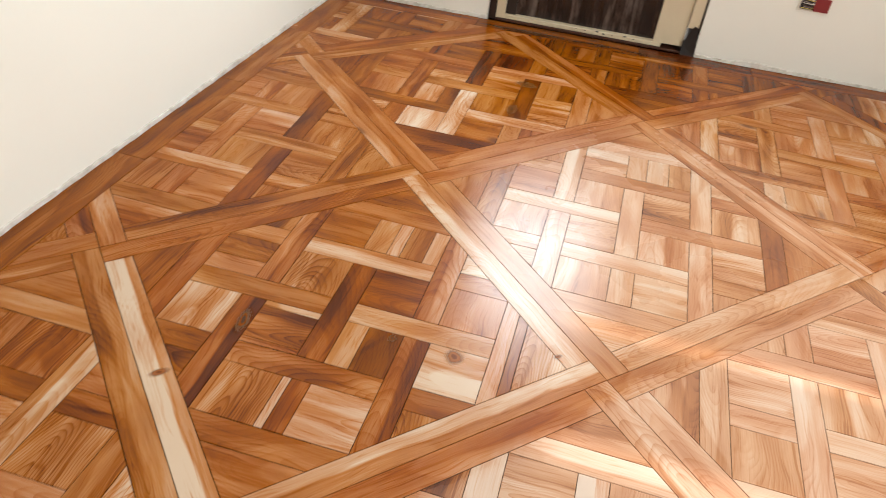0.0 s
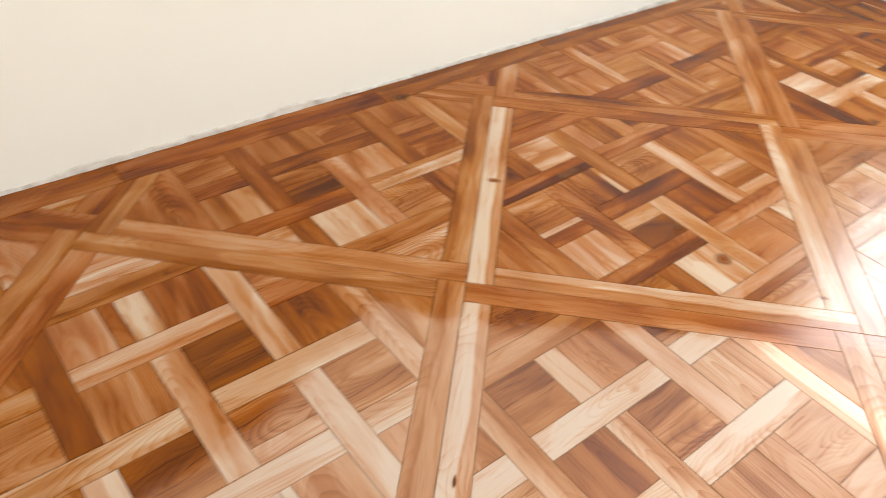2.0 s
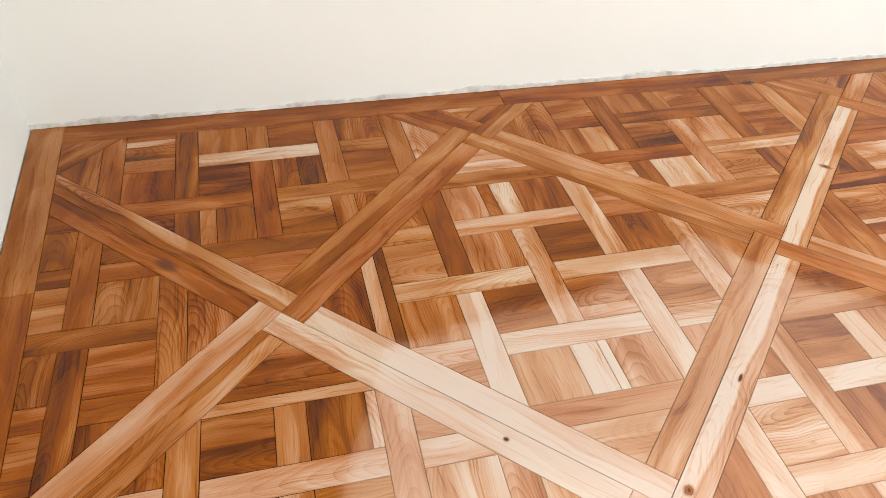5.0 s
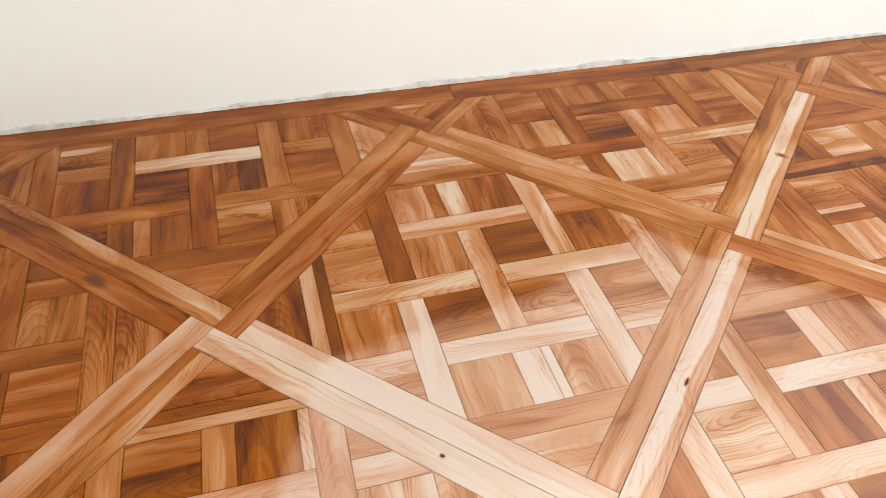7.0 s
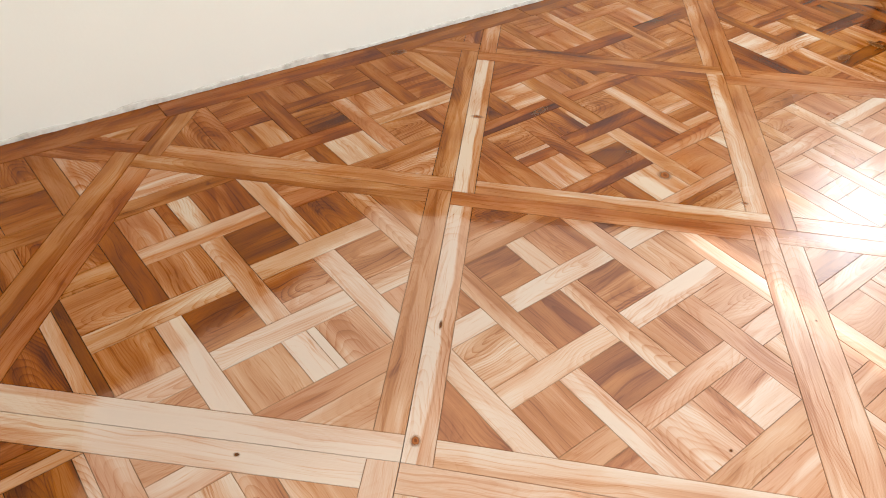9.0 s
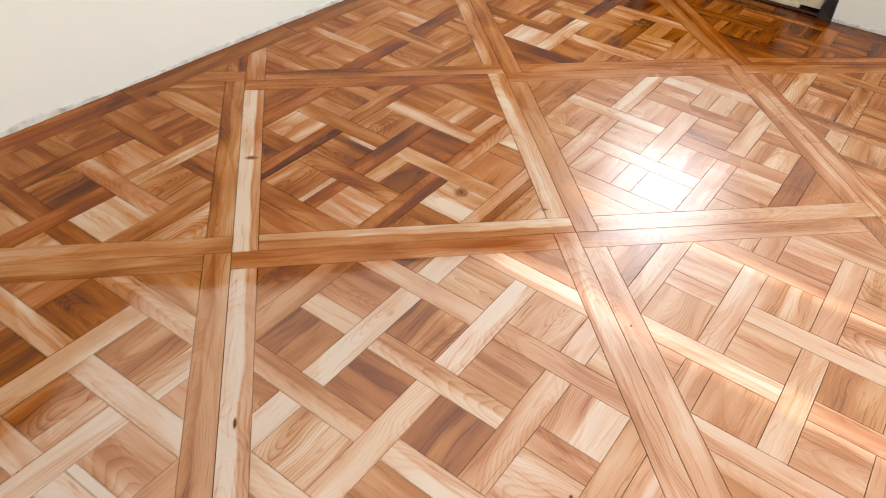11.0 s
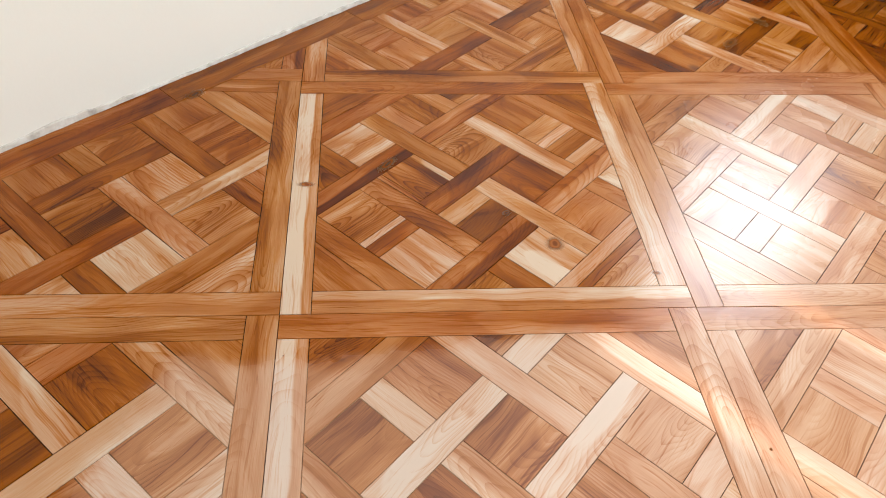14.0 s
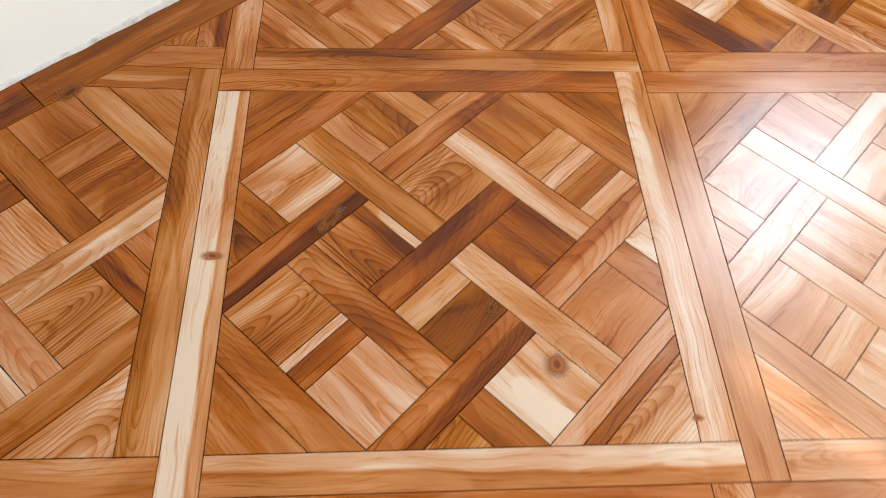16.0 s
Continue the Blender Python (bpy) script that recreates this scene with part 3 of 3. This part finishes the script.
def knot_material(name, stops):
    """Amber ring round a dark heart, fading into the board."""
    w = Mat(name)
    pos = w.n("TexCoord").outputs["Object"]
    warp = w.n("TexNoise")
    w.link(pos, warp.inputs["Vector"])
    warp.inputs["Scale"].default_value = 40.0
    p = w.vmath("ADD", pos, w.vmath("MULTIPLY", w.vmath("SUBTRACT", warp.outputs["Color"], (0.5, 0.5, 0.5)), (0.012, 0.012, 0.0)))
    length = w.n("VectorMath", operation="LENGTH")
    w.link(p, length.inputs[0])
    r = w.math("DIVIDE", length.outputs["Value"], 0.03)
    ringed = w.math("MULTIPLY", w.math("SINE", w.math("MULTIPLY", r, 26.0)), 0.035)
    col = w.ramp(w.math("ADD", r, ringed), stops)
    w.set(Base_Color=col, Roughness=0.25, IOR=1.5, Specular_IOR_Level=0.15)
    fade = w.n("MapRange", smooth=True)
    w.put(fade.inputs[0], r)
    for i, val in ((1, 0.32), (2, 0.95), (3, 0.88), (4, 0.0)):
        fade.inputs[i].default_value = val
    w.set(Alpha=fade.outputs[0])
    return w.m


KNOTS = {"amber": knot_material("amber_knot", [(0.0, (0.13, 0.034, 0.007)), (0.18, (0.18, 0.048, 0.010)), (0.32, (0.34, 0.115, 0.030)), (0.45, (0.26, 0.080, 0.020)), (0.7, (0.42, 0.19, 0.080))]),
         "dark": knot_material("dark_knot", [(0.0, (0.09, 0.023, 0.003)), (0.2, (0.11, 0.030, 0.004)), (0.4, (0.19, 0.058, 0.008)), (0.7, (0.26, 0.09, 0.018))])}


def knot(x, y, size, stretch, angle, parent, kind):
    """A flat knot let into a board, a hair above it."""
    bm = bmesh.new()
    bmesh.ops.create_circle(bm, cap_ends=True, segments=20, radius=0.0295)
    ob = part("knot", bm, KNOTS[kind], parent, kind + " brown knot in the board")
    ob.matrix_basis = Matrix.Translation((x - parent.location.x, y - parent.location.y, 0.0007)) @ pose(0, 0, 0, 0, 0, angle) @ Matrix.Diagonal((size * stretch, size, 1, 1))
    return ob


for kx, ky, size, stretch, angle, cell in ((0.352, 0.302, 1.0, 0.5, 45, (0, 0)), (0.645, -0.326, 1.05, 1.1, 20, (0, 0)), (0.650, -0.163, 0.5, 1.2, 0, (0, 0)),
                                           (0.575, 0.208, 0.7, 2.6, 8, (0, 0)), (-0.375, -0.433, 0.2, 3.6, 45, (0, -1)),
                                           (-0.629, -0.675, 0.55, 1.2, 45, (0, -1)), (-0.960, -0.481, 0.25, 1.3, -45, (-1, -2)),
                                           (0.741, -0.573, 0.55, 0.55, 45, (0, 0)),
                                           (-0.724, -0.184, 0.09, 1.3, 0, (-1, -1)), (-0.07, -0.095, 0.08, 1.0, 0, (0, -1)), (-1.381, -0.032, 0.10, 1.0, 0, (-1, -2)),
                                           (-0.072, -1.105, 0.2, 1.2, 0, (0, -1)), (0.458, -0.996, 0.18, 1.0, 0, (0, -1)),
                                           (2.27, -0.20, 1.2, 1.6, 80, (1, 1)), (2.02, -0.19, 0.9, 2.2, 0, (1, 1)), (0.399, 0.868, 0.9, 1.8, 0, None)):
    knot(kx, ky, size, stretch, angle, panels.get(cell, floor), "amber" if size in (1.0, 0.55, 1.05) else "dark")


def border(a, b, cuts, seed, lap0=0.0, lap1=0.0, tones=(0.42, 0.54)):
    """Border boards along a wall line a-b, cut at the given distances."""
    rng = random.Random(seed)
    d = (b - a).normalized()
    ang = math.degrees(math.atan2(d.y, d.x))
    total = (b - a).length
    stops = [lap0, *cuts, total - lap1]
    for s0, s1 in zip(stops, stops[1:]):
        poly = [tuple(along(a, b, s, o)) for s, o in ((s0, -BORDER), (s1, -BORDER), (s1, -0.004), (s0, -0.004))]
        board("border_board", poly, ang, floor, rng.uniform(*tones), rng.uniform(0.3, 0.55))


border(NW, NE, [1.64, 2.545, 3.33, 3.965, 4.55], 5, lap0=BORDER, lap1=BORDER, tones=(0.34, 0.47))
border(NE, SE, [0.75, 1.55, 2.08, 3.0], 6, tones=(0.22, 0.38))
border(SE, SW, [1.0, 2.0, 3.0, 4.0], 7, lap0=BORDER, lap1=BORDER)
border(SW, NW, [1.1, 2.2, 3.2], 8)

ragged_base("plaster_edge", NW, NE, 0.0, (NE - NW).length, 3, "ragged strip of raw grey plaster along the wall's foot")
ragged_base("plaster_edge", NE, SE, 0.0, s_door0 - 0.005, 11, "ragged strip of raw grey plaster along the wall's foot")
ragged_base("plaster_edge", NE, SE, s_door1 + 0.005, 3.7, 17, "crumbling strip of raw grey plaster beside the door")


# ---------------------------------------------------------------- balcony door
def door():
    """Glazed door in a near-black frame, masked with cream tape; the low glass is covered with dusty film."""
    root = empty("balcony_door")
    d = (SE - NE).normalized()
    root.matrix_world = Matrix.Translation((*along(NE, SE, s_door0), 0)) @ Matrix.Rotation(math.atan2(d.y, d.x) + radians(90), 4, "Z")
    # local: -y runs south along the wall from the north jamb, +x points out of the room
    W = DOOR_N - DOOR_S

    def bit(name, y0, y1, z0, z1, x0, x1, mat, label="", bevel=0.003, parent=root):
        return part(name, box(x0, x1, -y1, -y0, z0, z1, bevel), mat, parent, label)
    bit("jamb", 0.002, 0.040, 0.0, DOOR_H - 0.002, 0.012, 0.13, DARKWOOD, "near-black wooden jamb")
    bit("jamb", W - 0.040, W - 0.002, 0.0, DOOR_H - 0.002, 0.012, 0.13, DARKWOOD, "near-black wooden jamb")
    bit("head", 0.040, W - 0.040, DOOR_H - 0.06, DOOR_H - 0.002, 0.012, 0.13, DARKWOOD, "near-black wooden head")
    bit("threshold", 0.040, W - 0.04, 0.0, 0.012, 0.004, 0.13, THRESHOLD, "dark red-brown wooden threshold")
    bit("sash_stile", 0.085, 0.135, 0.03, DOOR_H - 0.06, 0.03, 0.075, DARKWOOD, "near-black sash stile")
    bit("masking_tape", 0.040, 0.085, 0.014, 2.1, 0.008, 0.028, TAPE, "cream masking tape down the sash edge")
    bit("sash_stile", W - 0.20, W - 0.062, 0.03, DOOR_H - 0.06, 0.020, 0.070, TAPE, "stile covered with cream masking tape")
    bit("masking_tape", W - 0.060, W - 0.012, 0.13, 2.1, 0.002, 0.030, TAPE, "cream masking tape down the jamb")
    bit("bottom_rail", 0.085, W - 0.16, 0.013, 0.034, 0.010, 0.060, TAPE, "bottom rail covered with cream masking tape")
    bit("mid_rail", 0.135, W - 0.20, 0.58, 0.66, 0.03, 0.07, DARKWOOD, "near-black middle rail")
    bit("lower_pane", 0.135, W - 0.20, 0.034, 0.58, 0.045, 0.052, FILM, "dark glass behind smeared plastic film", bevel=0)
    pane = bit("upper_pane", 0.135, W - 0.20, 0.66, DOOR_H - 0.06, 0.10, 0.105, GLASS, "clear glass", bevel=0)
    pane.visible_shadow = False
    # curled dark scrap at the foot of the jamb
    bm = bmesh.new()
    pts = [(-0.066, 0.0), (-0.068, 0.05), (-0.054, 0.10), (-0.034, 0.145), (-0.016, 0.135), (-0.004, 0.09), (0.0, 0.0)]
    front = [bm.verts.new((-0.006 + 0.01 * math.sin(z * 20), -W - y - 0.004, z)) for y, z in pts]
    back = [bm.verts.new((0.004, -W - y - 0.004, z)) for y, z in pts]
    bm.faces.new(front)
    bm.faces.new(back[::-1])
    for k in range(len(pts)):
        m2 = (k + 1) % len(pts)
        bm.faces.new((front[k], back[k], back[m2], front[m2]))
    bmesh.ops.recalc_face_normals(bm, faces=bm.faces)
    part("jamb_foot", bm, CARDBLACK, root, "black curled foot of the jamb covering")
    rng = random.Random(4)
    for k in range(7):
        y = 0.45 + 0.045 * k + rng.uniform(-0.01, 0.01)
        bm = bmesh.new()
        bmesh.ops.create_icosphere(bm, subdivisions=1, radius=rng.uniform(0.003, 0.007))
        chip = part("dirt_speck", bm, CARDBLACK, root)
        chip.location = (0.006, -y, 0.032 + rng.uniform(-0.008, 0.004))
        chip.scale = (1, 1.5, 0.6)
    return tagged(root, "balcony door masked with cream tape, dusty film over its lower glass", "door")


door()
parapet = tagged(part("balcony_parapet", box(3.65, 3.75, -2.2, 1.6, -0.1, 1.0, 0.01), plain_material("weathered_dark_stucco", (0.06, 0.05, 0.045), 0.9)),
                 "dark weathered balcony parapet outside the door", "parapet")
balcony = tagged(part("balcony_floor", box(3.1, 3.8, -2.2, 1.6, -0.15, -0.02), plain_material("balcony_concrete", (0.2, 0.19, 0.18), 0.9)),
                 "grey concrete balcony floor", "floor", kind="structure")


# ---------------------------------------------------------------- window behind
def sheer(x0, x1, z_of, name="added_sheer"):
    bm = bmesh.new()
    steps = max(4, int((x1 - x0) / 0.03))
    for k in range(steps + 1):
        x = x0 + (x1 - x0) * k / steps
        y = -2.985 + 0.006 * math.sin(x * 45)
        bm.verts.new((x, y, 0.01))
        bm.verts.new((x, y, z_of(x)))
    bm.verts.ensure_lookup_table()
    v = bm.verts
    for k in range(steps):
        bm.faces.new((v[2 * k], v[2 * k + 2], v[2 * k + 3], v[2 * k + 1]))
    return part(name, bm, SHEER)


# unseen sheers, added so that their gaps throw the sun streaks on the floor
for x0, x1 in ((-1.3, 0.43), (0.51, 0.87), (0.92, 1.75)):
    tagged(sheer(x0, x1, lambda x: 2.06), "unseen sheer white curtain, added to shape the sun into streaks", "curtain", group="curtains")


# ---------------------------------------------------------------- wall boxes with loose wires
def wire(name, points, radius, mat, parent):
    """A bent wire as a thin tube."""
    bm = bmesh.new()
    rings = []
    pts = [Vector(p) for p in points]
    fine = []
    for k in range(len(pts) - 1):
        p0, p1, p2, p3 = pts[max(k - 1, 0)], pts[k], pts[k + 1], pts[min(k + 2, len(pts) - 1)]
        for f in (0, 0.25, 0.5, 0.75):
            fine.append(0.5 * (2 * p1 + (p2 - p0) * f + (2 * p0 - 5 * p1 + 4 * p2 - p3) * f * f + (3 * p1 - p0 - 3 * p2 + p3) * f ** 3))
    fine.append(pts[-1])
    for k, p in enumerate(fine):
        d = (fine[min(k + 1, len(fine) - 1)] - fine[max(k - 1, 0)]).normalized()
        q = d.to_track_quat("Z", "Y")
        rings.append([bm.verts.new(p + q @ Vector((radius * math.cos(a), radius * math.sin(a), 0))) for a in [m * math.tau / 6 for m in range(6)]])
    for r0, r1 in zip(rings, rings[1:]):
        for k in range(6):
            bm.faces.new((r0[k], r0[(k + 1) % 6], r1[(k + 1) % 6], r1[k]))
    bm.faces.new(rings[0][::-1])
    bm.faces.new(rings[-1])
    bmesh.ops.recalc_face_normals(bm, faces=bm.faces)
    return part(name, bm, mat, parent, smooth=True)


def frame_bm(w, h, depth, rim):
    """An open box: rim, sides and back; x along the wall, z up, y into the room (front at 0)."""
    return join_bm(box(-w / 2, w / 2, -0.004, 0.004, h / 2 - rim, h / 2), box(-w / 2, w / 2, -0.004, 0.004, -h / 2, -h / 2 + rim),
                   box(-w / 2, -w / 2 + rim, -0.004, 0.004, -h / 2 + rim, h / 2 - rim), box(w / 2 - rim, w / 2, -0.004, 0.004, -h / 2 + rim, h / 2 - rim))


def wire_box(m, w, h, seed, red_side, tab, rim):
    root = empty("wall_box")
    root.matrix_world = m
    part("box_rim", frame_bm(w, h, 0.04, 0.005), rim, root)
    part("box_inside", box(-w / 2 + 0.006, w / 2 - 0.006, -0.0035, -0.0005, -h / 2 + 0.006, h / 2 - 0.006), CARDBLACK, root, "dark inside")
    part("cover_tab", box(red_side - tab, red_side + tab, 0.004, 0.010, -h / 2 + 0.004, h / 2 - 0.004, 0.002), REDBOX, root, "red plastic cover")
    rng = random.Random(seed)
    mats = [WIRE_ORANGE, WIRE_BROWN, WIRE_ORANGE, WIRE_YELLOW, WIRE_BROWN, WIRE_ORANGE, WIRE_BROWN] if seed == 5 else [WIRE_YELLOW, WIRE_GREY, WIRE_BROWN, WIRE_WHITE, WIRE_GREY, WIRE_YELLOW, WIRE_WHITE]
    for k, mat in enumerate(mats):
        z = -h * 0.34 + h * 0.68 * k / 6
        x0 = red_side + tab + rng.uniform(0, 0.006) if red_side < 0 else -w / 2 + rng.uniform(0.004, 0.02)
        x1 = w / 2 - 0.004 + rng.uniform(-0.004, 0.008) if red_side < 0 else red_side - tab + rng.uniform(-0.004, 0.004)
        wire("wire", [(x0, 0.002, z), (x0 + (x1 - x0) * 0.35, 0.012 + rng.uniform(0, 0.006), z + rng.uniform(-0.004, 0.004)),
                      (x0 + (x1 - x0) * 0.75, 0.014 + rng.uniform(0, 0.006), z * 0.9 + rng.uniform(-0.003, 0.003)), (x1, 0.003, z * 0.8 + 0.003)],
             0.0016, mat, root)
    return root


ang_n = math.atan2((NE - NW).y, (NE - NW).x)
left_box = wire_box(Matrix.Translation((*along(NW, NE, 2.143, -0.004), 0.456)) @ Matrix.Rotation(ang_n, 4, "Z") @ pose(0, 0, 0, 0, 4, 0) @ Matrix.Diagonal((1, -1, 1, 1)), 0.164, 0.046, 2, -0.012, 0.018, WIRE_BROWN)
tagged(left_box, "open red wall box with loose coloured wires, set in the wall", "junction box", group="wall boxes")
# round conduit ring in its left half
bm = bmesh.new()
bmesh.ops.create_circle(bm, segments=20, radius=0.019)
ring_edges = list(bm.edges)
got = bmesh.ops.extrude_edge_only(bm, edges=ring_edges)
for vtx in [g for g in got["geom"] if isinstance(g, bmesh.types.BMVert)]:
    vtx.co.z += 0.014
bmesh.ops.solidify(bm, geom=list(bm.faces), thickness=0.004)
ring = part("conduit_ring", bm, WIRE_YELLOW, left_box, "yellowish conduit ring")
ring.matrix_basis = pose(-0.048, 0.0, 0.0, -90, 0, 0)

second_box = wire_box(Matrix.Translation((*along(NW, NE, 1.052, -0.004), 0.505)) @ Matrix.Rotation(ang_n, 4, "Z") @ pose(0, 0, 0, 0, 4, 0) @ Matrix.Diagonal((1, -1, 1, 1)), 0.140, 0.068, 5, -0.034, 0.034, REDBOX)
tagged(second_box, "open red wall box with orange-brown wires, set in the wall", "junction box", group="wall boxes")

ang_e = math.atan2((SE - NE).y, (SE - NE).x)
right_box = wire_box(Matrix.Translation((*along(NE, SE, NE.y + 1.335, -0.004), 0.335)) @ Matrix.Rotation(ang_e, 4, "Z") @ Matrix.Diagonal((1, -1, 1, 1)), 0.130, 0.066, 9, 0.030, 0.032, WIRE_WHITE)
tagged(right_box, "open wall box with white wires and a red cover", "junction box", group="wall boxes")
